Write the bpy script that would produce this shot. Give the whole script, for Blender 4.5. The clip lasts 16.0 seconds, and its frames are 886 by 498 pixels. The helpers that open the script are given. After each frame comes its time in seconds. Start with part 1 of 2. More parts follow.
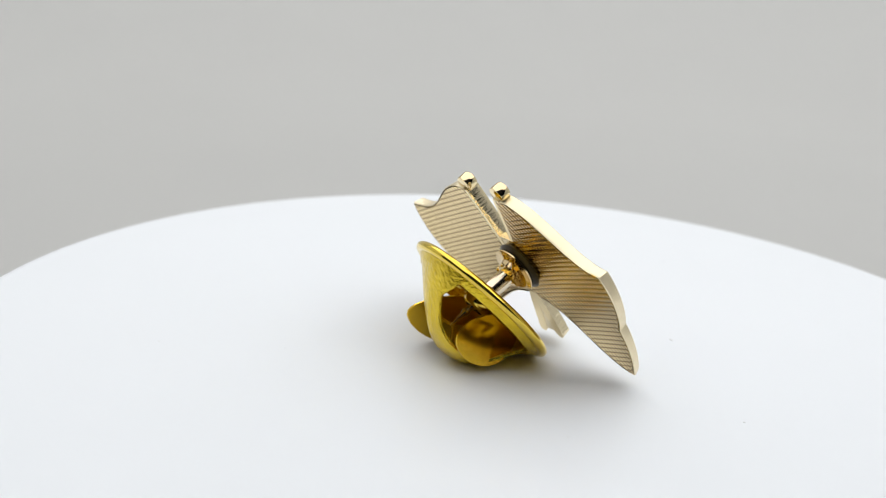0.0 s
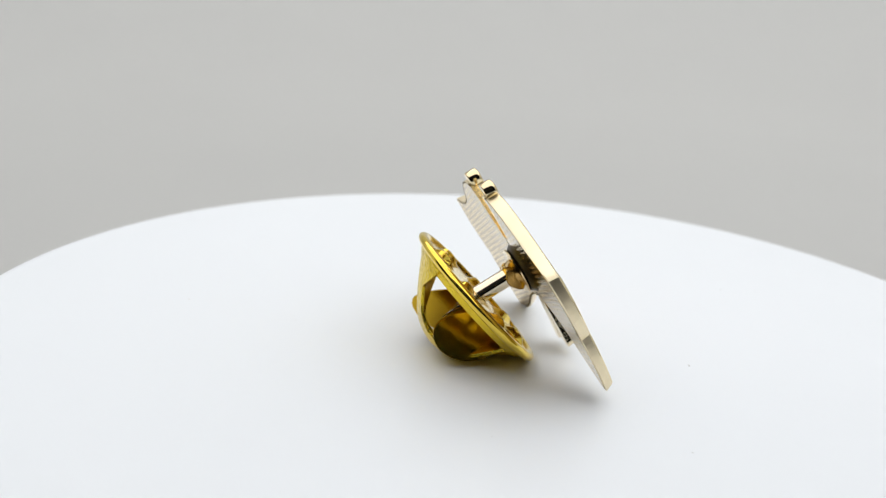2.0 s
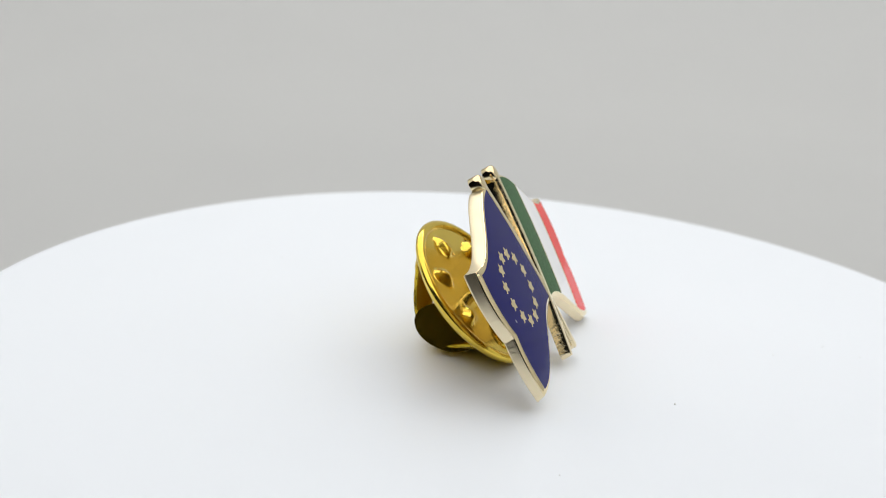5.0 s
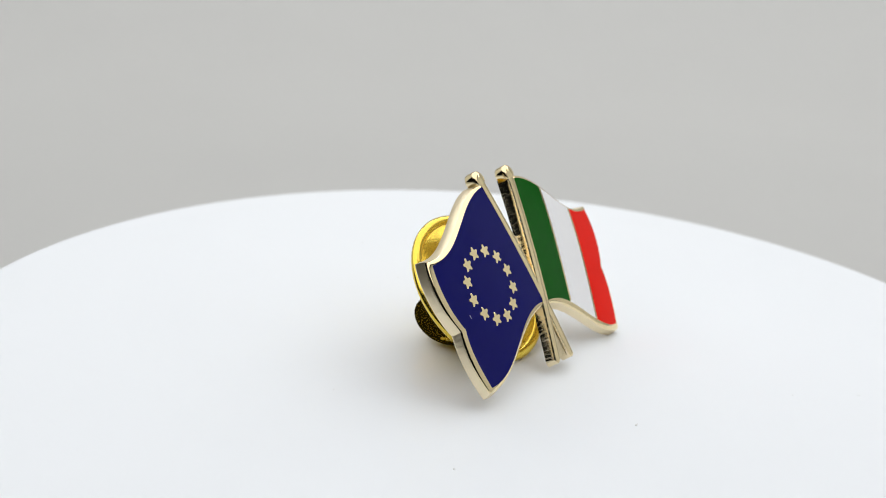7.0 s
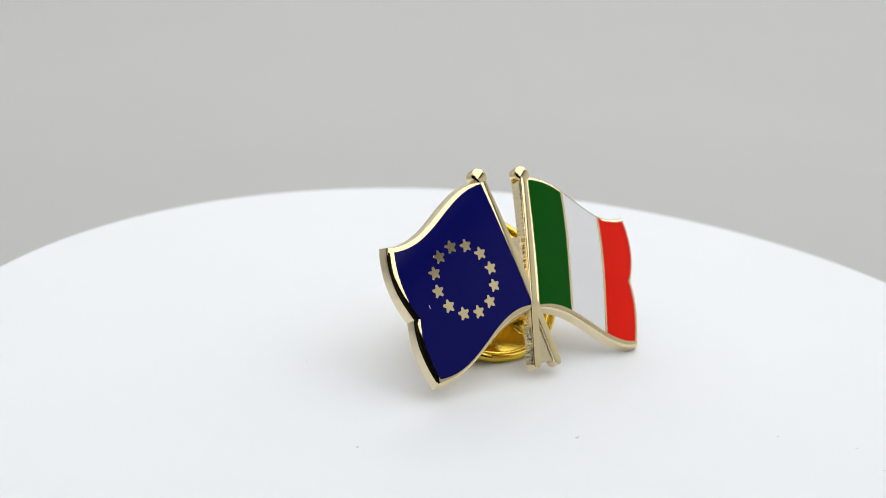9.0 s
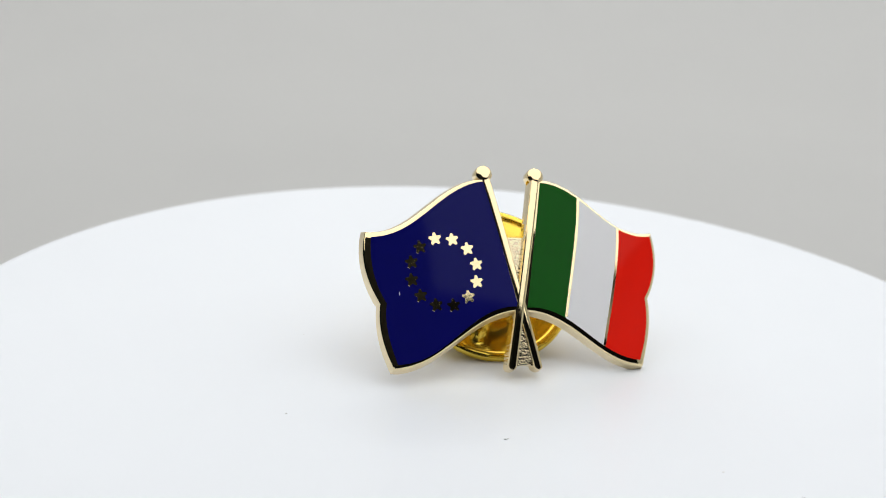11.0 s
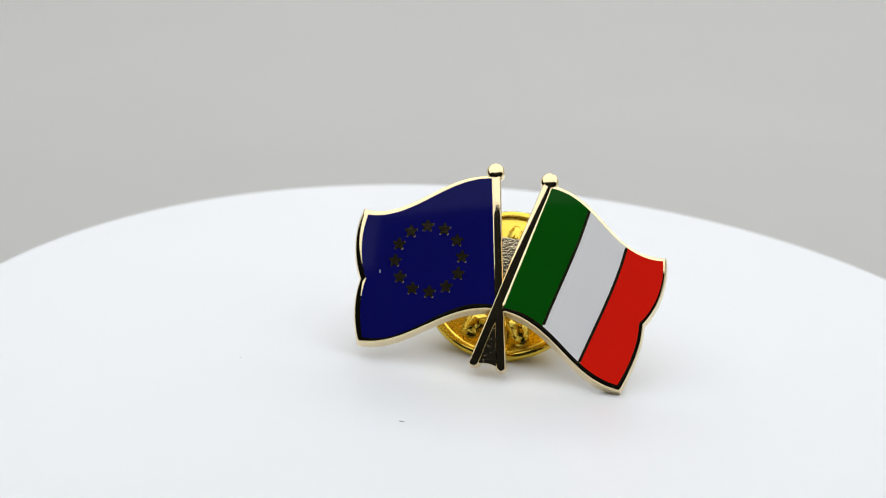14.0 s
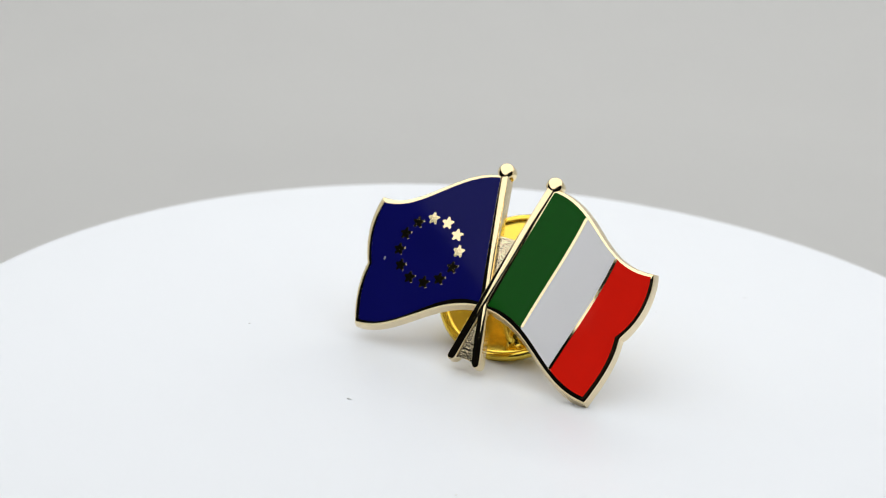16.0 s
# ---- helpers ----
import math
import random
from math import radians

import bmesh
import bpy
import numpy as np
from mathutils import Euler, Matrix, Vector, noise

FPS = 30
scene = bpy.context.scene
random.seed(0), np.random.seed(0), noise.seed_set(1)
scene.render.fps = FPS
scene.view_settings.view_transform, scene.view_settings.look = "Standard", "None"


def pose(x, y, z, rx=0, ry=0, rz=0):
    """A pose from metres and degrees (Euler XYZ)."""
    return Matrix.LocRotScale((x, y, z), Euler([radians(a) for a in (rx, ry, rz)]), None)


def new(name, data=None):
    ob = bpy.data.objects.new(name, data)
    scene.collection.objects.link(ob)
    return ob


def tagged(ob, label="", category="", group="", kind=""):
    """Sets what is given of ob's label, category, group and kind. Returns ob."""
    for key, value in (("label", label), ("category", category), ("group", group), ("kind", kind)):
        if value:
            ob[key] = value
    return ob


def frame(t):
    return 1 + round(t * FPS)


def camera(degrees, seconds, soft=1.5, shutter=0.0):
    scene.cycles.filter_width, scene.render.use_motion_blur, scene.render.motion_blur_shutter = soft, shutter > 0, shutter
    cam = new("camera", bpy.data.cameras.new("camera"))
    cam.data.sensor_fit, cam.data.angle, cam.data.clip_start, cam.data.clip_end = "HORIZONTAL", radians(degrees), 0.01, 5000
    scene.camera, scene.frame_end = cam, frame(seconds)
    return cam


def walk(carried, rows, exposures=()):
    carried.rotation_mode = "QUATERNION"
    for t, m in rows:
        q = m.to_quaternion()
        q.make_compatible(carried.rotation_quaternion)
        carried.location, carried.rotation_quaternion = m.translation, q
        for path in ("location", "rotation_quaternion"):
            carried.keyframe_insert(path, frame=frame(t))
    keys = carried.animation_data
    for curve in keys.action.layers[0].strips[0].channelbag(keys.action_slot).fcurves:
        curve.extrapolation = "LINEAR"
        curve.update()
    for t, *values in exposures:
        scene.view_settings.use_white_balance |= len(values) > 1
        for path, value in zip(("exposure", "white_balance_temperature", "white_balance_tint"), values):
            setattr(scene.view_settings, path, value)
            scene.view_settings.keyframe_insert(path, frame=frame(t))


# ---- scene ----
U = 0.85e-3                       # one drawing unit in metres (the pin is about 25 mm wide)

# ---- camera ----
cam = camera(38.35, 16.0, soft=0.7)
cam.data.dof.use_dof, cam.data.dof.focus_distance, cam.data.dof.aperture_fstop = True, 112.0 * U, 54.0
EYE = pose(0, -114.91 * U, 49.37 * U, 0, 0, 3.027) @ pose(0, 0, 0, 71.061) @ pose(0, 0, 0, 0, 0, 3.421)
walk(cam, [(0.0, EYE), (16.0, EYE)], exposures=[(0.0, 0.0), (16.0, 0.0)])

# ---- light ----
world = bpy.data.worlds.new("studio_world")
scene.world = world
world.use_nodes = True
world.node_tree.nodes["Background"].inputs[0].default_value = (0.9, 0.95, 1.0, 1)
world.node_tree.nodes["Background"].inputs[1].default_value = 0.004


def area_lamp(name, place, turn, sx, sy, watts, colour):
    data = bpy.data.lights.new(name, "AREA")
    data.shape, data.size, data.size_y, data.energy, data.color = "RECTANGLE", sx, sy, watts, colour
    ob = new(name, data)
    ob.matrix_world = Matrix.Translation(place) @ pose(0, 0, 0, 0, 0, turn)
    return ob


area_lamp("ceiling_led_panel", (0.018, 0.048, 0.408), 4.0, 1.04, 0.926, 3.84, (0.97, 0.985, 1.0))

# unseen fill lamp, added to brighten the far platter and the backdrop
area_lamp("rear_fill_strip", (0.12, 0.36, 0.30), 0.0, 0.85, 0.05, 0.6, (0.97, 0.985, 1.0))

# ---- materials ----


def material(name, colour, rough, metal=0.0, vary=0.08, scale=900.0, bump=0.05, spec=0.5, rough_vary=0.08, fine=5200.0):
    m = bpy.data.materials.new(name)
    m.use_nodes = True
    nt = m.node_tree
    bsdf = nt.nodes["Principled BSDF"]
    tc = nt.nodes.new("ShaderNodeTexCoord")
    big = nt.nodes.new("ShaderNodeTexNoise")
    big.inputs["Scale"].default_value, big.inputs["Detail"].default_value = scale, 4
    nt.links.new(tc.outputs["Object"], big.inputs["Vector"])
    small = nt.nodes.new("ShaderNodeTexNoise")
    small.inputs["Scale"].default_value, small.inputs["Detail"].default_value = fine, 3
    nt.links.new(tc.outputs["Object"], small.inputs["Vector"])
    mix = nt.nodes.new("ShaderNodeMix")
    mix.data_type = "RGBA"
    lo = [c * (1 - vary) for c in colour] + [1]
    hi = [min(1, c * (1 + vary)) for c in colour] + [1]
    mix.inputs["A"].default_value, mix.inputs["B"].default_value = lo, hi
    nt.links.new(big.outputs["Fac"], mix.inputs["Factor"])
    nt.links.new(mix.outputs["Result"], bsdf.inputs["Base Color"])
    rr = nt.nodes.new("ShaderNodeMapRange")
    rr.inputs["To Min"].default_value, rr.inputs["To Max"].default_value = max(0.02, rough - rough_vary), rough + rough_vary
    nt.links.new(small.outputs["Fac"], rr.inputs["Value"])
    nt.links.new(rr.outputs["Result"], bsdf.inputs["Roughness"])
    bsdf.inputs["Metallic"].default_value = metal
    bsdf.inputs["Specular IOR Level"].default_value = spec
    bn = nt.nodes.new("ShaderNodeBump")
    bn.inputs["Strength"].default_value, bn.inputs["Distance"].default_value = bump, 0.00005
    nt.links.new(small.outputs["Fac"], bn.inputs["Height"])
    nt.links.new(bn.outputs["Normal"], bsdf.inputs["Normal"])
    return m


def knurled(name, colour, rough, pitch, depth):
    """Metal struck with a fine diagonal lattice of ribs."""
    m = material(name, colour, rough, 1.0, 0.1)
    nt = m.node_tree
    bsdf = nt.nodes["Principled BSDF"]
    tc = nt.nodes.new("ShaderNodeTexCoord")
    total = None
    for angle, stretch in ((22.0, 1.0), (-46.0, 0.8)):
        mp = nt.nodes.new("ShaderNodeMapping")
        mp.inputs["Rotation"].default_value = (0, 0, radians(angle))
        nt.links.new(tc.outputs["Object"], mp.inputs["Vector"])
        wv = nt.nodes.new("ShaderNodeTexWave")
        wv.bands_direction, wv.wave_profile = "Y", "SIN"
        wv.inputs["Scale"].default_value = stretch * 2 * math.pi / 20 / pitch
        wv.inputs["Distortion"].default_value = 0.5
        nt.links.new(mp.outputs["Vector"], wv.inputs["Vector"])
        if total is None:
            total = wv.outputs["Fac"]
        else:
            mul = nt.nodes.new("ShaderNodeMath")
            mul.operation = "MULTIPLY"
            nt.links.new(total, mul.inputs[0])
            nt.links.new(wv.outputs["Fac"], mul.inputs[1])
            total = mul.outputs[0]
    bn = nt.nodes.new("ShaderNodeBump")
    bn.inputs["Strength"].default_value, bn.inputs["Distance"].default_value = 1.0, depth
    nt.links.new(total, bn.inputs["Height"])
    # shade and dark reflections between the ribs, mixed in as dark brown
    groove_shade = nt.nodes.new("ShaderNodeMix")
    groove_shade.data_type = "RGBA"
    groove_shade.inputs["A"].default_value = (0.22, 0.12, 0.02, 1)
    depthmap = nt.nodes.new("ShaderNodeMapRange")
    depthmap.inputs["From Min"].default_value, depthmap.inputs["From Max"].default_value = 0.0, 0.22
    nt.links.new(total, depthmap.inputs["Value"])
    nt.links.new(depthmap.outputs["Result"], groove_shade.inputs["Factor"])
    nt.links.new(bsdf.inputs["Base Color"].links[0].from_socket, groove_shade.inputs["B"])
    nt.links.new(groove_shade.outputs["Result"], bsdf.inputs["Base Color"])
    nt.links.new(bn.outputs["Normal"], bsdf.inputs["Normal"])
    return m


GOLD = material("pale_gold_plating", (0.86, 0.72, 0.43), 0.045, 1.0, 0.05, bump=0.015, rough_vary=0.025)
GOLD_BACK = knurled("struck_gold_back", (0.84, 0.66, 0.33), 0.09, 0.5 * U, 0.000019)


def ribbed(name, colour, rough, bump, cover):
    """Cast metal walls with fine ridges across their thickness, in patches; cover: how much of the wall they take."""
    m = material(name, colour, rough, 1.0, 0.08, rough_vary=0.1, fine=1500)
    nt = m.node_tree
    tc = nt.nodes.new("ShaderNodeTexCoord")
    mp = nt.nodes.new("ShaderNodeMapping")
    mp.inputs["Scale"].default_value = (1, 1, 0.12)
    nt.links.new(tc.outputs["Object"], mp.inputs["Vector"])
    ns = nt.nodes.new("ShaderNodeTexNoise")
    ns.inputs["Scale"].default_value, ns.inputs["Detail"].default_value = 5200, 3
    nt.links.new(mp.outputs["Vector"], ns.inputs["Vector"])
    bn = nt.nodes["Bump"]
    bn.inputs["Distance"].default_value = 0.00006
    patch = nt.nodes.new("ShaderNodeTexNoise")
    patch.inputs["Scale"].default_value, patch.inputs["Detail"].default_value = 330, 1
    nt.links.new(tc.outputs["Object"], patch.inputs["Vector"])
    worn = nt.nodes.new("ShaderNodeMapRange")
    for key, value in (("From Min", 0.7 - 0.4 * cover), ("From Max", 0.86 - 0.4 * cover), ("To Min", 0.2 * bump), ("To Max", bump)):
        worn.inputs[key].default_value = value
    nt.links.new(patch.outputs["Fac"], worn.inputs["Value"])
    nt.links.new(worn.outputs["Result"], bn.inputs["Strength"])
    nt.links.new(ns.outputs["Fac"], bn.inputs["Height"])
    return m


GOLD_WALL = ribbed("cast_gold_wall", (0.87, 0.75, 0.52), 0.36, 0.9, 0.5)
POLE_WALL = ribbed("ridged_gold_pole_wall", (0.86, 0.74, 0.50), 0.09, 0.9, 1.1)
GOLD_GRAIN = material("pebbled_gold_ground", (0.80, 0.68, 0.45), 0.1, 1.0, 0.1, 2500, 1.0, fine=6200)
GOLD_GRAIN.node_tree.nodes["Bump"].inputs["Distance"].default_value = 0.00003
BRASS_SATIN = material("satin_worn_brass", (0.84, 0.57, 0.035), 0.18, 0.86, 0.3, 700, 0.9, rough_vary=0.16, fine=3600)
BRASS_SATIN.node_tree.nodes["Bump"].inputs["Distance"].default_value = 0.00011
BRASS_BRUSHED = material("brushed_brass", (0.78, 0.50, 0.04), 0.17, 0.96, 0.12, 500, 0.15, rough_vary=0.05, fine=3200)
BRASS = material("yellow_brass", (0.84, 0.62, 0.09), 0.12, 0.93, 0.12, 500, 0.12, rough_vary=0.05)
BRASS_RAW = material("unpolished_brass_inside", (0.84, 0.58, 0.06), 0.42, 0.5, 0.2, 900, 0.4)
STEEL = material("plated_post", (0.80, 0.70, 0.52), 0.12, 1.0, 0.05)
SOLDER = material("solder_collar_plating", (0.78, 0.61, 0.34), 0.13, 1.0, 0.06, bump=0.05)
DARK_BROWN = material("rough_dark_brown", (0.055, 0.04, 0.022), 0.35, 0.0, 0.3, 2500, 0.5)
BLUE = material("blue_enamel", (0.0055, 0.006, 0.120), 0.06, 0.0, 0.06, 300, 0.02, spec=0.08, rough_vary=0.02)
GREEN = material("green_enamel", (0.004, 0.098, 0.005), 0.06, 0.0, 0.06, 300, 0.02, spec=0.08, rough_vary=0.02)
WHITE = material("white_enamel", (0.96, 0.95, 0.955), 0.06, 0.0, 0.02, 300, 0.02, spec=0.15, rough_vary=0.02)
RED = material("red_enamel", (0.92, 0.016, 0.007), 0.06, 0.0, 0.05, 300, 0.02, spec=0.08, rough_vary=0.02)
PLATTER = material("white_satin_plastic", (0.85, 0.87, 0.90), 0.36, 0.0, 0.012, 60, 0.0)
PAPER = material("grey_white_paper", (0.452, 0.447, 0.434), 0.85, 0.0, 0.02, 25, 0.15, fine=1500)
TENT = material("white_tent_cloth", (0.80, 0.80, 0.78), 0.85, 0.0, 0.03, 25, 0.3, fine=900)
DARK = material("dark_room_paint", (0.03, 0.03, 0.032), 0.8, 0.0, 0.1, 4, 0.1, fine=60)
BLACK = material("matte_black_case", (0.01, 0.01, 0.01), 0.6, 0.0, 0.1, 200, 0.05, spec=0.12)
DUST = material("grey_dust", (0.74, 0.74, 0.73), 0.9, 0.0, 0.3, 3000, 0.3)

# ---- mesh helpers ----


def part(name, bm, mat, parent=None, label="", m=None, sharp=35.0, wall=None):
    """One bmesh as one mesh object, under a thing or under a part."""
    bmesh.ops.remove_doubles(bm, verts=bm.verts, dist=1e-7)
    bmesh.ops.recalc_face_normals(bm, faces=bm.faces)
    for f in bm.faces:
        f.smooth = True
    for e in bm.edges:
        if len(e.link_faces) == 2 and e.calc_face_angle(0) > radians(sharp):
            e.smooth = False
    me = bpy.data.meshes.new(name)
    bm.to_mesh(me)
    bm.free()
    me.materials.append(mat)
    if wall:
        me.materials.append(wall)
        for poly in me.polygons:
            poly.material_index = 1 if abs(poly.normal.z) < 0.5 else 0
    ob = new(name, me)
    if parent:
        ob.parent = parent
    if m is not None:
        ob.matrix_local = m
    if label:
        ob["label"] = label
    return ob


def bez(c, a=0.0, b=1.0, n=24):
    """Points of a cubic curve between two of its parameters."""
    pts = []
    for i in range(n + 1):
        t = a + (b - a) * i / n
        s = 1 - t
        k = (s ** 3, 3 * t * s * s, 3 * t * t * s, t ** 3)
        pts.append((sum(w * p[0] for w, p in zip(k, c)), sum(w * p[1] for w, p in zip(k, c))))
    return pts


def line(p, q, n=24):
    return [(p[0] + (q[0] - p[0]) * i / n, p[1] + (q[1] - p[1]) * i / n) for i in range(n + 1)]


def coons(bottom, top, left, right):
    """A grid of points between four edges: bottom and top run left to right, left and right run upwards."""
    n, m = len(bottom) - 1, len(left) - 1
    rows = []
    for j in range(m + 1):
        v = j / m
        row = []
        for i in range(n + 1):
            u = i / n
            xy = []
            for k in (0, 1):
                lin = (1 - v) * bottom[i][k] + v * top[i][k] + (1 - u) * left[j][k] + u * right[j][k]
                bil = ((1 - u) * (1 - v) * bottom[0][k] + u * (1 - v) * bottom[n][k]
                       + (1 - u) * v * top[0][k] + u * v * top[n][k])
                xy.append(lin - bil)
            row.append(tuple(xy))
        rows.append(row)
    return rows


def dome(x, y, z):
    """The struck plate is slightly domed towards the front."""
    return Vector((x * U, y * U, (z * (1 + 0.02 * y) - 0.00287 * (x * x + (y - 3) ** 2)) * U))


def sheet(bm, rows, z):
    vs = [[bm.verts.new(dome(x, y, z)) for x, y in row] for row in rows]
    for j in range(len(vs) - 1):
        for i in range(len(vs[0]) - 1):
            bm.faces.new((vs[j][i], vs[j][i + 1], vs[j + 1][i + 1], vs[j + 1][i]))


def rim_of(rows):
    return (rows[0][:-1] + [r[-1] for r in rows][:-1] + rows[-1][::-1][:-1] + [r[0] for r in rows][::-1][:-1])


def bands(bm, loops):
    """Skin between closed loops of the same count; each loop is (points, z)."""
    made = [[bm.verts.new(dome(x, y, z)) for x, y in pts] for pts, z in loops]
    for a, b in zip(made, made[1:]):
        for i in range(len(a)):
            j = (i + 1) % len(a)
            bm.faces.new((a[i], a[j], b[j], b[i]))


def mixed(a, b, f):
    return [(p[0] + (q[0] - p[0]) * f, p[1] + (q[1] - p[1]) * f) for p, q in zip(a, b)]


def slab(rows, top, bottom, round_off=0.05):
    """A thin piece with the outline of rows."""
    bm = bmesh.new()
    cx = sum(p[0] for r in rows for p in r) / sum(len(r) for r in rows)
    cy = sum(p[1] for r in rows for p in r) / sum(len(r) for r in rows)
    size = max(abs(p[0] - cx) + abs(p[1] - cy) for r in rows for p in r)
    inner = [[(x + (cx - x) * round_off / size, y + (cy - y) * round_off / size) for x, y in r] for r in rows]
    sheet(bm, inner, top)
    bands(bm, [(rim_of(inner), top), (rim_of(rows), top - round_off * 0.6), (rim_of(rows), bottom)])
    sheet(bm, rows, bottom)
    return bm


def lathe(profile, n=48, cap=True):
    """Turn (radius, height) pairs about z."""
    bm = bmesh.new()
    rings = []
    for r, z in profile:
        if r < 1e-6:
            rings.append([bm.verts.new((0, 0, z * U))])
        else:
            rings.append([bm.verts.new((r * U * math.cos(2 * math.pi * i / n), r * U * math.sin(2 * math.pi * i / n), z * U)) for i in range(n)])
    for a, b in zip(rings, rings[1:]):
        for i in range(n):
            j = (i + 1) % n
            if len(a) == 1 and len(b) > 1:
                bm.faces.new((a[0], b[i], b[j]))
            elif len(b) == 1 and len(a) > 1:
                bm.faces.new((a[i], a[j], b[0]))
            elif len(a) > 1:
                bm.faces.new((a[i], a[j], b[j], b[i]))
    return bm


def box(bm, x0, x1, y0, y1, z0, z1):
    vs = [bm.verts.new((x, y, z)) for z in (z0, z1) for y in (y0, y1) for x in (x0, x1)]
    for q in ((0, 1, 3, 2), (4, 6, 7, 5), (0, 4, 5, 1), (2, 3, 7, 6), (0, 2, 6, 4), (1, 5, 7, 3)):
        bm.faces.new([vs[i] for i in q])


# ---- the place: a white photo tent on a table in a dim room ----
FLOOR = -0.034


def wall(name, x0, x1, y0, y1, z0, z1, mat, label):
    bm = bmesh.new()
    box(bm, x0, x1, y0, y1, z0, z1)
    return tagged(part(name, bm, mat), label, "wall", kind="structure")


wall("tent_wall_east", 0.60, 0.604, -0.35, 0.54, FLOOR - 0.002, 0.42, TENT, "white cloth side wall of the photo tent")
wall("tent_wall_west", -0.484, -0.48, 0.0, 0.54, FLOOR - 0.002, 0.42, TENT, "white cloth side wall of the photo tent")
tagged(wall("tent_roof", -0.484, 0.564, -0.335, 0.54, 0.42, 0.424, TENT, "white cloth roof of the photo tent"), category="tent roof")


def paper_sweep():
    """A sheet of paper that lies under the turntable and curves up behind it."""
    bm = bmesh.new()
    prof = [(-0.15, FLOOR), (0.0, FLOOR), (0.24, FLOOR)]
    prof += [(0.24 + 0.22 * math.sin(a), FLOOR + 0.22 * (1 - math.cos(a))) for a in [math.pi / 2 * i / 20 for i in range(1, 21)]]
    prof += [(0.46, 0.41)]
    lo = [[bm.verts.new((x, y, z)) for y, z in prof] for x in (-0.47, 0.55)]
    hi = [[bm.verts.new((x, y + 0.0006, z - 0.0006)) for y, z in prof] for x in (-0.47, 0.55)]
    n = len(prof)
    for i in range(n - 1):
        bm.faces.new((lo[0][i], lo[1][i], lo[1][i + 1], lo[0][i + 1]))
        bm.faces.new((hi[0][i], hi[0][i + 1], hi[1][i + 1], hi[1][i]))
        for s in (0, 1):
            bm.faces.new((lo[s][i], lo[s][i + 1], hi[s][i + 1], hi[s][i]))
    for i in (0, n - 1):
        bm.faces.new((lo[0][i], hi[0][i], hi[1][i], lo[1][i]))
    return tagged(part("backdrop", bm, PAPER), "plain light grey paper sweep behind the turntable", "backdrop", kind="structure")


paper_sweep()
wall("table_top", -0.60, 0.66, -0.66, 0.60, FLOOR - 0.03, FLOOR - 0.0008, DARK, "dark table under the photo tent")
bpy.data.objects["table_top"]["category"] = "table"


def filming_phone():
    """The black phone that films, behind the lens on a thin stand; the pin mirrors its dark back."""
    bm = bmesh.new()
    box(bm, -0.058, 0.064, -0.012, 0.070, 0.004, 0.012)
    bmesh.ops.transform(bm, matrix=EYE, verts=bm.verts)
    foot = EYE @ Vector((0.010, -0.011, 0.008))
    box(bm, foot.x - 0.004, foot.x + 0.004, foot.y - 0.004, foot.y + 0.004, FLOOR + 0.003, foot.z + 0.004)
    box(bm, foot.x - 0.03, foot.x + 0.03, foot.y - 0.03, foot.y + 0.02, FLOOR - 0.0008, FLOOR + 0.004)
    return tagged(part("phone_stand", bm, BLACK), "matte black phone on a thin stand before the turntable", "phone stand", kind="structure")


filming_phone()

# ---- the turntable ----
turntable = tagged(new("turntable"), "round white plastic display turntable with a plain top", "turntable")
turntable.location = (0, 0, FLOOR)
TILT = pose(-0.22 * U, -1.6 * U, -FLOOR, 0.802, 0.686, 0)


def platter_mesh():
    return lathe([(0, 0), (20, 0), (40, 0), (54.3, 0), (55.0, -0.08), (55.5, -0.32), (55.75, -0.75), (55.82, -1.4), (55.82, -8.2), (55.3, -8.8), (0, -8.8)], 192)


platter = part("platter", platter_mesh(), PLATTER, turntable, "white satin platter with a rounded edge")
part("base", lathe([(0, 0), (44, 0), (45, 0.6), (45, 26), (44, 27), (14, 27), (14, 32.2), (0, 32.2)], 96), PLATTER, turntable)


# ---- the lapel pin ----
pin = tagged(new("lapel_pin"), "gold-plated lapel pin with two crossed enamel flags, standing on its clutch", "lapel pin")
PIN = pose(1.447 * U, -4.358 * U, 6.149 * U, 0, 0, 17.181) @ pose(0, 0, 0, 59.076) @ pose(0, 0, 0, 0, 0, -4.454)


def two(c, d):
    """Two curves that meet in a notch, as one edge of 2 * 16 steps."""
    return bez(c, n=16)[:-1] + bez(d, n=16)


def pole_x(side, y):
    """Centre line of a flagpole; side -1 is the pole that carries the blue flag."""
    return -2.98 + 4.20 * (12.9 - y) / 18.1 if side < 0 else 2.25 - 3.51 * (12.85 - y) / 18.2


def grown(loop, side, d):
    """The loop pushed outwards by d, but not along the flagpole."""
    n, out = len(loop), []
    for k, (x, y) in enumerate(loop):
        p, q = loop[k - 1], loop[(k + 1) % n]
        t = Vector((q[0] - p[0], q[1] - p[1]))
        t = t.normalized() if t.length > 1e-9 else Vector((1, 0))
        f = d * (1 + 0.7 * max(0.0, t.x) - 0.3 * abs(t.y)) * min(1.0, max(0.0, (abs(x - pole_x(side, y)) - 0.5) / 0.8))
        out.append((x + t.y * f, y - t.x * f))
    return out


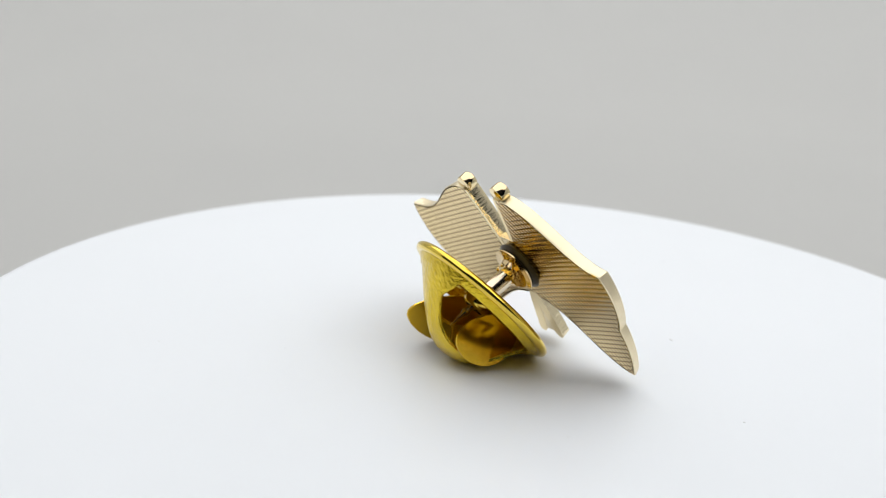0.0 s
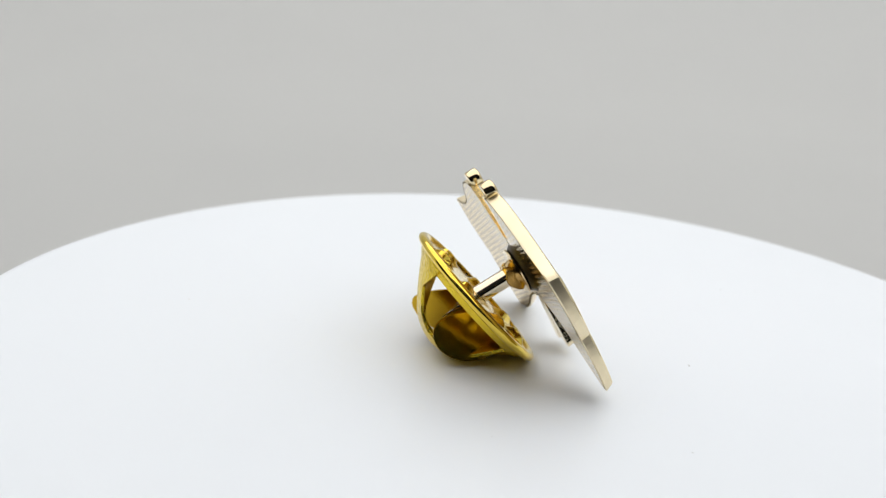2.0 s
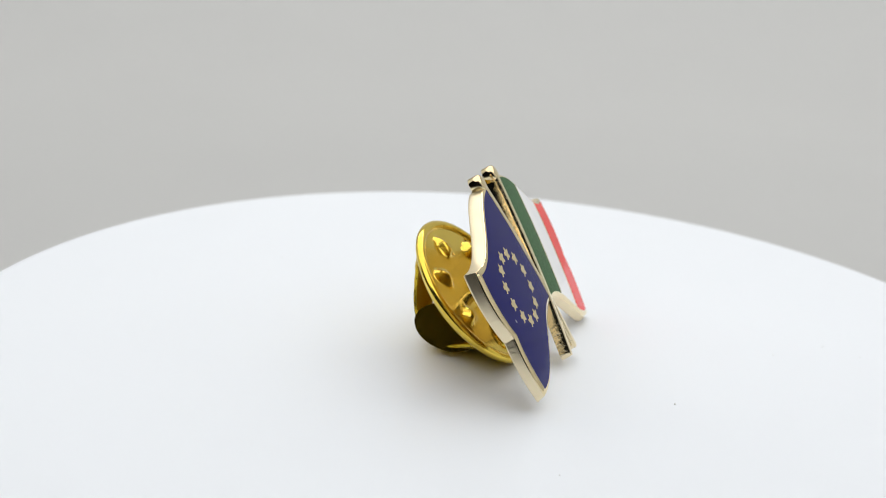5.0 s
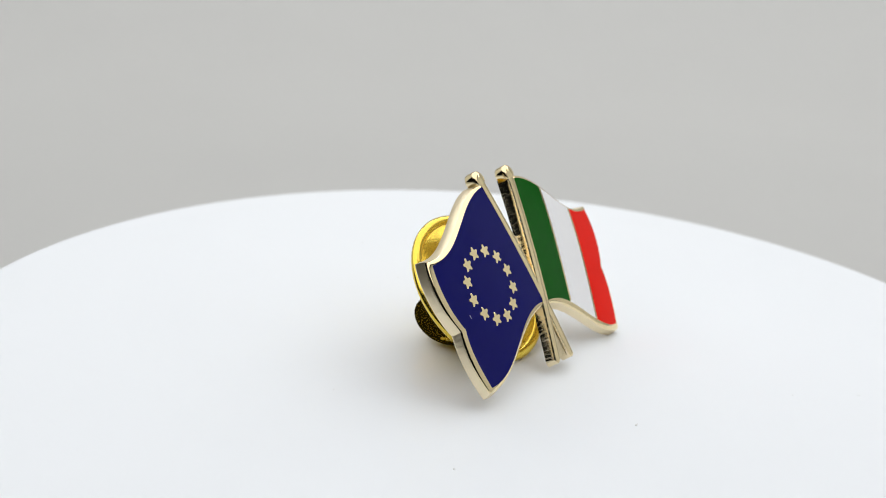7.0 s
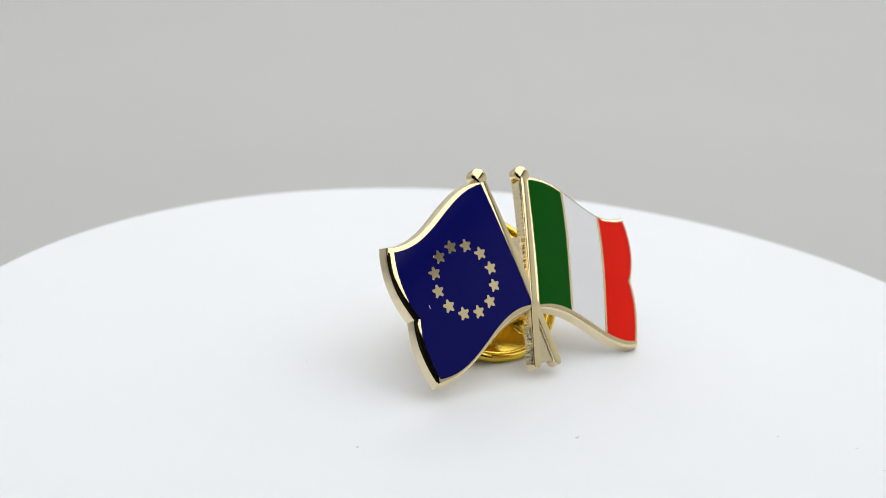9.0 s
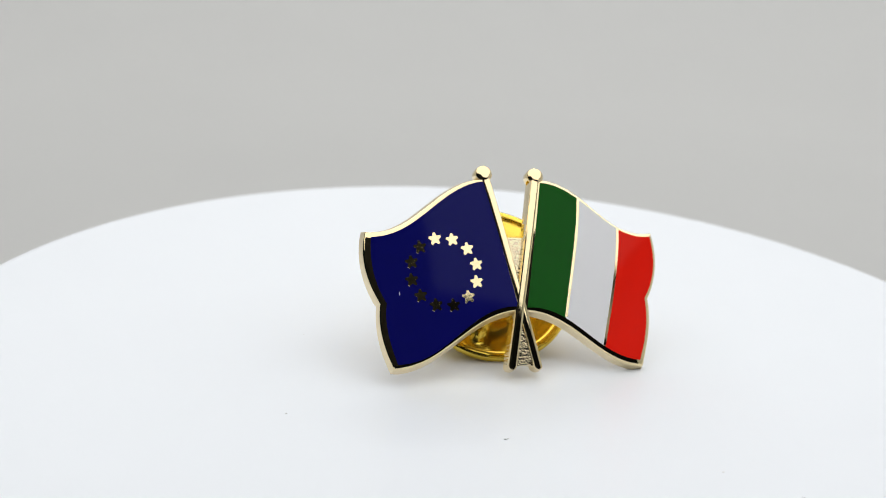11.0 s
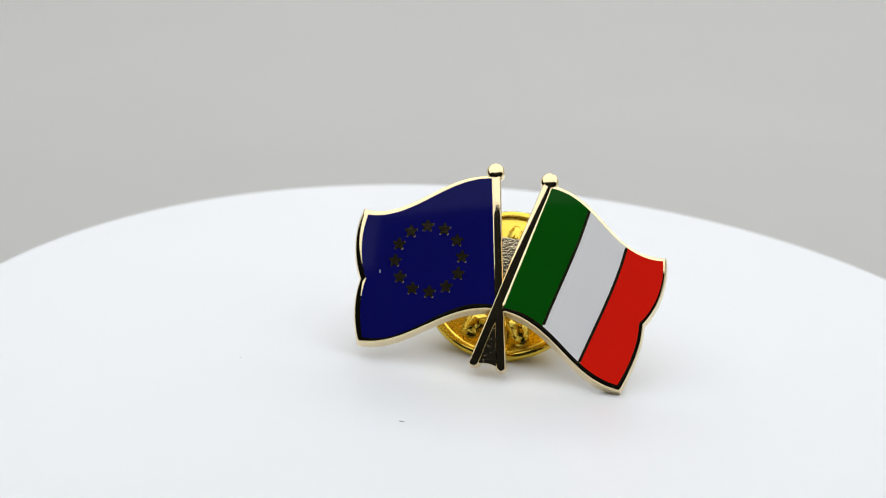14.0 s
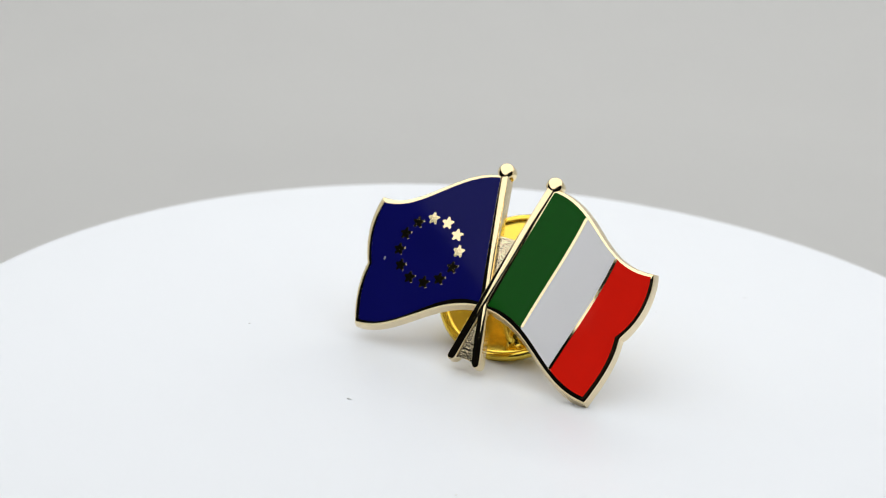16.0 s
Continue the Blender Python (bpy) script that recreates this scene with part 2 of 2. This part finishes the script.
def frame_plate(outer, inner, side, name, label):
    """A gold plate with a raised rim round a sunken field, slightly sloping walls and a struck back."""
    bm = bmesh.new()
    o, i = rim_of(outer), rim_of(inner)
    foot = grown(o, side, 0.2)
    bands(bm, [(i, -0.17), (i, 0.0), (mixed(i, o, 0.35), -0.022), (mixed(i, o, 0.68), -0.06), (mixed(i, o, 0.82), -0.09), (mixed(i, o, 0.92), -0.135),
               (mixed(i, o, 0.98), -0.19), (grown(o, side, 0.025), -0.28), (grown(o, side, 0.07), -0.45), (foot, -0.98), (mixed(foot, i, 0.06), -1.09), (mixed(foot, i, 0.14), -1.12)])
    sheet(bm, inner, -0.17)
    plate = part(name, bm, GOLD, pin, label, sharp=28.0, wall=GOLD_WALL)
    back = bmesh.new()
    cx, cy = sum(p[0] for p in o) / len(o), sum(p[1] for p in o) / len(o)
    sheet(back, [[(x + (cx - x) * 0.002, y + (cy - y) * 0.002) for x, y in r] for r in outer], -1.13)
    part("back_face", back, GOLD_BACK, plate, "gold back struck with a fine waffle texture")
    return plate


# the blue flag: edges as cubic curves, left to right and upwards
eu_in = coons(bez([(-12.14, -5.13), (-7.36, -5.16), (-5.11, 0.39), (-0.42, 0.13)]),
              bez([(-3.15, 12.15), (-7.54, 11.54), (-9.74, 6.66), (-14.2, 6.59)])[::-1],
              two([(-14.2, 6.59), (-14.49, 4.51), (-14.11, 2.22), (-12.99, 0.43)],
                  [(-12.99, 0.43), (-13.33, -1.48), (-12.76, -3.34), (-12.14, -5.13)])[::-1],
              line((-0.42, 0.13), (-3.15, 12.15), 32))
eu_out = coons(bez([(-12.5, -5.58), (-7.7, -5.6), (-5.34, -0.43), (0.0, -0.24)]),
               bez([(-2.85, 12.45), (-7.75, 12.26), (-10.01, 6.58), (-14.76, 7.1)])[::-1],
               two([(-14.76, 7.1), (-15.32, 4.75), (-14.78, 2.4), (-13.58, 0.34)],
                   [(-13.58, 0.34), (-13.85, -1.62), (-13.42, -3.66), (-12.5, -5.58)])[::-1],
               line((0.0, -0.24), (-2.85, 12.45), 32))
eu = frame_plate(eu_out, eu_in, -1, "blue_flag", "pale gold plate of a waving blue flag")
part("blue_enamel", slab(eu_in, -0.006, -0.165, 0.006), BLUE, eu, "glossy dark blue enamel field")


chip = bmesh.new()
box(chip, -0.03 * U, 0.03 * U, -0.17 * U, 0.17 * U, -0.01 * U, 0.012 * U)
part("chip", chip, WHITE, eu, "tiny pale chip in the blue enamel", m=Matrix.Translation(dome(-11.8, 1.32, -0.006)) @ pose(0, 0, 0, 0, 0, 8))


def star_mesh():
    pts = []
    for k in range(5):
        a = radians(98 + 72 * k)
        for da, r in ((-9, 0.64), (9, 0.64), (36, 0.37)):
            pts.append((r * math.cos(a + radians(da)), r * math.sin(a + radians(da))))
    bm = bmesh.new()
    loops = []
    for f, z in ((1.06, -0.10), (1.0, -0.01), (0.96, 0.02)):
        loops.append([bm.verts.new((x * f * U, y * f * U, z * U)) for x, y in pts])
    for a, b in zip(loops, loops[1:]):
        for i in range(len(a)):
            j = (i + 1) % len(a)
            bm.faces.new((a[i], a[j], b[j], b[i]))
    bm.faces.new(loops[-1])
    return bm


star = None
for k in range(12):
    a = radians(103.6 - 30 * k)
    x, y = -7.49 + 3.20 * math.cos(a), 3.34 + 3.20 * math.sin(a)
    at = Matrix.Translation(dome(x, y, 0)) @ pose(0, 0, 0, math.degrees(-2 * 0.00287 * (y - 3)), math.degrees(2 * 0.00287 * x), 0)
    if star is None:
        star = part("star", star_mesh(), GOLD, eu, "small raised gold star", sharp=8.0)
        star.matrix_local = at
    else:
        twin = new("star", star.data)
        twin.parent, twin.matrix_local = eu, at

# the three-striped flag
IT_TOP = [(2.61, 12.21), (7.14, 12.08), (9.30, 6.55), (14.05, 7.27)]
IT_BOT = [(0.46, 0.05), (5.21, 0.32), (7.35, -4.59), (11.98, -4.87)]
DIV = ([(6.50, 10.72), (6.15, 6.89), (5.08, 3.01), (4.37, -0.82)], [(10.52, 7.86), (10.25, 4.04), (9.05, 0.16), (8.21, -3.56)])
IT_RIGHT = ([(14.05, 7.27), (14.52, 5.16), (14.23, 2.9), (12.91, 1.13)], [(12.91, 1.13), (13.2, -0.89), (12.69, -3.0), (11.98, -4.87)])
it_in = coons(bez(IT_BOT), bez(IT_TOP), line((0.46, 0.05), (2.61, 12.21), 32), two(*IT_RIGHT)[::-1])
it_out = coons(bez([(0.0, -0.28), (5.25, -0.28), (7.58, -5.48), (12.3, -5.41)]),
               bez([(2.2, 12.6), (7.87, 12.35), (8.75, 6.75), (14.28, 7.62)]),
               line((0.0, -0.28), (2.2, 12.6), 32),
               two([(14.28, 7.62), (14.88, 5.42), (14.5, 2.99), (13.32, 1.08)],
                   [(13.32, 1.08), (13.62, -1.12), (12.95, -3.3), (12.3, -5.41)])[::-1])
it = frame_plate(it_out, it_in, 1, "striped_flag", "pale gold plate of a waving green, white and red flag")


def near_param(c, p):
    return min((i / 400 for i in range(401)), key=lambda t: (Vector(bez(c, t, t, 1)[0]) - Vector(p)).length)


def shifted(pts, d):
    return [(x + d, y) for x, y in pts]


cut_top = [0.0, near_param(IT_TOP, DIV[0][0]), near_param(IT_TOP, DIV[1][0]), 1.0]
cut_bot = [0.0, near_param(IT_BOT, DIV[0][3]), near_param(IT_BOT, DIV[1][3]), 1.0]
sides = [line((0.46, 0.05), (2.61, 12.21), 32)] + [bez(d, n=32)[::-1] for d in DIV] + [two(*IT_RIGHT)[::-1]]
for k, (mat, word) in enumerate(((GREEN, "green"), (WHITE, "white"), (RED, "red"))):
    lo, hi = bez(IT_BOT, cut_bot[k], cut_bot[k + 1]), bez(IT_TOP, cut_top[k], cut_top[k + 1])
    le, ri = [list(map(tuple, s)) for s in (sides[k], sides[k + 1])]
    le[0], le[-1], ri[0], ri[-1] = lo[0], hi[0], lo[-1], hi[-1]
    part(word + "_enamel", slab(coons(lo, hi, le, ri), -0.006, -0.165, 0.006), mat, it, "glossy %s enamel stripe" % word)
for k in (0, 1):
    c = sides[k + 1]
    rows = [[(x - 0.13, y), (x, y), (x + 0.13, y)] for x, y in c]
    part("divider", slab(rows, 0.012, -0.15, 0.05), GOLD, it, "thin gold line between two stripes")


def pole_mesh(side, top, lift):
    """A bar with sloping walls and a rounded lower end."""
    bm = bmesh.new()
    low, rings = -5.72, []
    heights = [low + d for d in (0.0, 0.04, 0.11, 0.22, 0.36)] + [low + 0.5 + (top - low - 0.5) * k / 36 for k in range(37)]
    for y in heights:
        f = math.sqrt(max(0.0, 1 - (max(0.0, low + 0.4 - y) / 0.41) ** 2))
        foot = 0.44 + 0.16 * min(1.0, max(0.0, -0.4 - y))
        drop = 0.16 * (1 - min(1.0, (y - low) / 0.5))
        half = [(foot, -1.12, -drop), (0.48, -0.34 + lift, -0.4 * drop), (0.45, -0.17 + lift, -0.3 * drop), (0.41, -0.07 + lift, -0.1 * drop), (0.37, -0.015 + lift, 0), (0.32, lift, 0)]
        sec = [(-x, z, d) for x, z, d in half] + half[::-1]
        rings.append([bm.verts.new(dome(pole_x(side, y) + x * f, y + d, z)) for x, z, d in sec])
    for a, b in zip(rings, rings[1:]):
        for i in range(len(a)):
            j = (i + 1) % len(a)
            bm.faces.new((a[i], a[j], b[j], b[i]))
    bm.faces.new(rings[0])
    bm.faces.new(rings[-1])
    return bm


for side, top, lift in ((-1, 12.5, 0.02), (1, 12.45, 0.035)):
    pole = part("flagpole", pole_mesh(side, top, lift), GOLD, pin, "slim gold flagpole with a rounded finial", sharp=32.0, wall=POLE_WALL)
    y = top + 0.42
    c = dome(pole_x(side, y), y, 0)
    part("finial", lathe([(0, 0.09), (0.3, 0.082), (0.52, 0.06), (0.66, 0.02), (0.76, -0.05), (0.82, -0.15), (0.85, -0.32), (0.87, -1.05), (0.83, -1.14), (0.74, -1.18), (0, -1.18)], 40), GOLD, pole, m=Matrix.Translation(c) @ pose(0, 0, 0, -3.2, 0, 0))


def web(y0, y1, front, n=10):
    rows = []
    for k in range(n + 1):
        y = y0 + (y1 - y0) * k / n
        a, b = sorted((pole_x(-1, y), pole_x(1, y)))
        dip = 0.28 if (k == 0 and y0 < -3) else 0.0
        rows.append([(a + (b - a) * i / 6, y + dip * math.sin(math.pi * i / 6)) for i in range(7)])
    return slab(rows, front, -1.1, 0.03)


part("upper_web", web(0.6, 6.8, -0.42), GOLD_GRAIN, pin, "pebbled gold ground between the poles")
part("lower_web", web(-5.55, -0.4, -0.22), GOLD_GRAIN, pin, "pebbled gold ground between the pole ends")

# post with its soldered collar
post = part("pin_post", lathe([(0, -10.4), (0.08, -10.25), (0.22, -9.5), (0.28, -8.8), (0.42, -8.6), (0.42, -8.3), (0.27, -8.1), (0.34, -7.7), (0.5, -7.4), (0.88, -6.9), (0.9, -6.6), (0.9, -2.2), (0.96, -1.9), (0.96, -1.0)], 32), STEEL, pin,
            "polished plated post", m=pose(-0.15 * U, 3.3 * U, 0))
collar = lathe([(0.86, -3.15), (1.08, -2.95), (1.25, -2.55), (1.42, -2.15), (1.8, -1.98), (2.2, -2.0), (2.36, -1.97), (2.4, -1.86), (2.2, -1.76), (1.55, -1.7), (1.5, -1.15), (0.5, -1.15)], 48)
rng = random.Random(8)
for k in range(9):
    a = 2 * math.pi * k / 9 + rng.uniform(-0.2, 0.2)
    r = rng.uniform(1.0, 1.4)
    lump = bmesh.ops.create_icosphere(collar, subdivisions=2, radius=rng.uniform(0.16, 0.3) * U)
    bmesh.ops.translate(collar, verts=lump["verts"], vec=(r * math.cos(a) * U, r * math.sin(a) * U, rng.uniform(-2.95, -2.45) * U))
petal = []
for k in range(9):
    a = 2.2 + 0.2 * k
    reach = 0.95 * math.sin(math.pi * (k + 0.6) / 9.2)
    petal.append([collar.verts.new(((q * math.cos(a)) * U, (q * math.sin(a)) * U, z * U)) for q, z in
                  ((1.45, -2.0), (1.75, -2.1 - 0.7 * reach), (1.95, -2.15 - 1.4 * reach), (2.07, -2.12 - 1.36 * reach), (1.9, -2.05 - 0.6 * reach), (1.62, -1.9))])
for p, q in zip(petal, petal[1:]):
    for k in range(6):
        collar.faces.new((p[k], q[k], q[(k + 1) % 6], p[(k + 1) % 6]))
collar.faces.new(petal[0])
collar.faces.new(petal[-1])
part("solder_collar", collar, SOLDER, post, "flared collar soldered to the back")
# a rough dark brown ring that fills in below the collar flange
part("dark_ring", lathe([(1.5, -1.7), (2.1, -1.69), (2.3, -1.62), (2.42, -1.45), (2.6, -1.25), (2.75, -1.15), (1.5, -1.15)], 48), DARK_BROWN, post, "dark brown ring between the solder collar and the back")

# the butterfly clutch
CLUTCH = pose(-0.438 * U, 3.473 * U, -6.352 * U, -12.71) @ pose(0, 0, 0, 0, -4.79, 0)


def clutch_disc():
    """A thin disc with a rolled edge, seven pressed dimples and a hole for the post."""
    bm = bmesh.new()
    n = 120
    radii = [1.12, 1.17, 1.3, 1.6] + [1.9 + 0.22 * i for i in range(25)] + [7.25]
    for lower in (0, 1):
        rings = []
        for r in radii:
            ring = []
            for i in range(n):
                a = 2 * math.pi * i / n
                z = -0.26 * lower
                for k in range(7):
                    b = 2 * math.pi / 7 * k - 1.1
                    dx, dy = r * math.cos(a) - 5.2 * math.cos(b), r * math.sin(a) - 5.2 * math.sin(b)
                    along, across = dx * math.cos(b) + dy * math.sin(b), -dx * math.sin(b) + dy * math.cos(b)
                    z += 0.62 * math.exp(-((along / 1.05) ** 4) - (across / (0.62 - 0.2 * along)) ** 4)
                z += 0.12 * math.exp(-((r - 1.1) / 0.5) ** 2)
                ring.append(bm.verts.new((r * math.cos(a) * U, r * math.sin(a) * U, z * U)))
            rings.append(ring)
        for a, b in zip(rings, rings[1:]):
            for i in range(n):
                j = (i + 1) % n
                bm.faces.new((a[i], a[j], b[j], b[i]))
        if lower:
            for i in range(n):
                j = (i + 1) % n
                bm.faces.new((rings[0][i], rings[0][j], inner[j], inner[i]))
        else:
            inner = rings[0]
    return bm


clutch = part("butterfly_clutch", clutch_disc(), BRASS, pin, "yellow brass butterfly clutch pushed onto the post", m=CLUTCH)
edge_profile = [(7.53 + 0.53 * math.cos(a), -0.16 + 0.44 * math.sin(a)) for a in [2 * math.pi * i / 16 for i in range(17)]]
part("rolled_edge", lathe(edge_profile, 120), BRASS, clutch)


def shell_mesh():
    """The domed back of the clutch, cut away on both sides so that a strap is left between two windows."""
    path = [(-7.6, 0.0), (-7.1, -0.65), (-6.2, -1.75), (-5.1, -3.0), (-4.1, -4.05), (-3.2, -5.0), (-2.3, -5.75), (-1.0, -6.2), (0.5, -6.2), (1.9, -5.75), (3.1, -5.0), (4.3, -3.9), (5.4, -2.75), (6.5, -1.45), (7.2, -0.6), (7.6, 0.0)]
    vs, zs = [p[0] for p in path], [p[1] for p in path]

    def step(a, b, x):
        t = min(1.0, max(0.0, (x - a) / (b - a)))
        return t * t * (3 - 2 * t)

    bm = bmesh.new()
    rows = []
    n, m = 64, 20
    for k in range(n + 1):
        v = -7.55 + 15.1 * k / n
        zp = sum(float(np.interp(v + d, vs, zs)) for d in (-0.35, 0.0, 0.35)) / 3
        c = math.sqrt(7.7 ** 2 - v * v)
        strap = 1.7 + 2.0 * step(4.0, -0.8, v)
        near = strap + (c - strap) * max(step(5.0, 6.5, v), step(-2.0, -4.9, v))
        far = 1.2 + (c - 1.2) * max(step(1.5, 3.0, v), step(-1.8, -3.0, v))
        top, low = [], []
        for i in range(m + 1):
            s = -1 + 2 * i / m
            u = s * (near if s < 0 else far)
            z = zp * (1 - abs(u / c) ** ((2.6 if s < 0 else 1.35) - (1.25 if s < 0 else 0.0) * step(-1.5, -4.5, v))) - 0.12
            lift = 0.26 + 0.14 * (1 - s ** 8)
            top.append(bm.verts.new((u * U, v * U, z * U)))
            low.append(bm.verts.new((u * 0.985 * U, v * 0.965 * U, min(z + lift, -0.02) * U)))
        rows.append((top, low))
    for (a, c), (b, d) in zip(rows, rows[1:]):
        for i in range(m):
            bm.faces.new((a[i], a[i + 1], b[i + 1], b[i]))
            bm.faces.new((c[i + 1], c[i], d[i], d[i + 1])).material_index = 1
        bm.faces.new((a[0], b[0], d[0], c[0]))
        bm.faces.new((a[m], c[m], d[m], b[m]))
    for a, c in (rows[0], rows[-1]):
        for i in range(m):
            bm.faces.new((a[i], c[i], c[i + 1], a[i + 1]))
    # the band left standing inside the rolled edge
    band = [(7.62, -0.1), (7.3, -0.62), (6.75, -1.2), (6.6, -1.22), (6.62, -1.05), (7.1, -0.45), (7.3, -0.1)]
    n = 96
    loops = [[bm.verts.new((r * math.cos(2 * math.pi * i / n) * U, r * math.sin(2 * math.pi * i / n) * U, z * U)) for i in range(n)] for r, z in band]
    for a, b in zip(loops, loops[1:]):
        for i in range(n):
            bm.faces.new((a[i], a[(i + 1) % n], b[(i + 1) % n], b[i]))
    return bm


shell = part("shell", shell_mesh(), BRASS_SATIN, clutch, "domed brass back with two windows and worn satin patches")
shell.data.materials.append(BRASS_RAW)


def wing_mesh(side):
    """A round-ended spring tab beside the strap."""
    bm = bmesh.new()
    n, m = 18, 12
    faces = []
    for layer in (0.0, 0.24):
        grid = []
        for j in range(m + 1):
            d = j / m
            d = math.sin(math.pi / 2 * d)
            depth = 0.7 + (5.0 if side < 0 else 5.42) * d
            wide = 2.7 if side < 0 else 3.15
            end = 2.4 if side < 0 else 2.84
            half = wide * math.sqrt(max(0.0, 1 - max(0.0, (depth - 3.3) / end) ** (2 if side < 0 else 3.4))) if depth > 3.3 else wide - 0.9 * ((3.3 - depth) / 2.6) ** 2
            half = max(half, 0.05)
            row = []
            for i in range(n + 1):
                s = -1 + 2 * i / n
                u = (2.3 + 1.6 * d if side < 0 else 2.8 + 1.75 * d) - 0.1 * s * s * (1 - d) + layer - (0.15 * s * half if side < 0 else 0.0)
                row.append(bm.verts.new((side * u * U, (s * half + (-2.4 + 2.6 * d if side < 0 else -2.6 + 2.75 * d)) * U, -depth * U)))
            grid.append(row)
        faces.append(grid)
        for j in range(m):
            for i in range(n):
                bm.faces.new((grid[j][i], grid[j][i + 1], grid[j + 1][i + 1], grid[j + 1][i]))
    rim = [[g[j][0] for j in range(m + 1)] + g[m][1:] + [g[j][n] for j in range(m - 1, -1, -1)] for g in faces]
    for i in range(len(rim[0]) - 1):
        bm.faces.new((rim[0][i], rim[0][i + 1], rim[1][i + 1], rim[1][i]))
    return bm


for side in (-1, 1):
    part("wing", wing_mesh(side), BRASS_BRUSHED, clutch, "round-ended brass spring tab")
part("spring_barrel", lathe([(1.15, -0.3), (1.5, -0.3), (1.5, -0.7), (1.35, -1.1), (1.1, -1.3), (1.0, -1.3), (1.15, -0.9)], 28), BRASS, clutch)


# ---- dust on the platter ----
def dust():
    """Single grains, lying where they do on the platter."""
    rng = random.Random(4)
    bm = bmesh.new()
    grains = [(-19.5, -15.6, 0.09), (-0.9, -18.5, 0.13), (16.7, -22.5, 0.09), (22.4, -26.1, 0.09), (22.1, -29.9, 0.08), (7.3, 31.8, 0.09), (3.7, 20.4, 0.05), (-19.1, 1.2, 0.05)]
    for x, y, r in grains:
        for g in range(2):
            dx, dy = rng.uniform(-0.25, 0.25) * g, rng.uniform(-0.15, 0.15) * g
            bmesh.ops.create_icosphere(bm, subdivisions=1, radius=r * U * (1 - 0.4 * g), matrix=Matrix.Translation(((x + dx + 0.22) * U, (y + dy + 1.6) * U, r * 0.35 * U)) @ Matrix.Diagonal((1.3, 0.9, 0.45, 1)))
    return tagged(part("dust", bm, DUST), "tiny grey dust grains on the white platter", "dust", kind="stuff")


grains = dust()


# ---- movement: the platter turns and carries the pin and the dust ----
def motions():
    times = [0, 2, 4, 6, 8, 10, 12, 14, 16]
    turn = [pose(0, 0, 0, 0, 0, 112.81 - 9.7643 * t + 0.00705 * t * t) for t in times]
    lift = Matrix.Translation((0, 0, -FLOOR))
    walk(platter, [(t, lift @ m @ lift.inverted() @ TILT) for t, m in zip(times, turn)])
    walk(pin, [(t, m @ PIN) for t, m in zip(times, turn)])
    walk(grains, [(t, m @ lift.inverted() @ TILT) for t, m in zip(times, turn)])


motions()
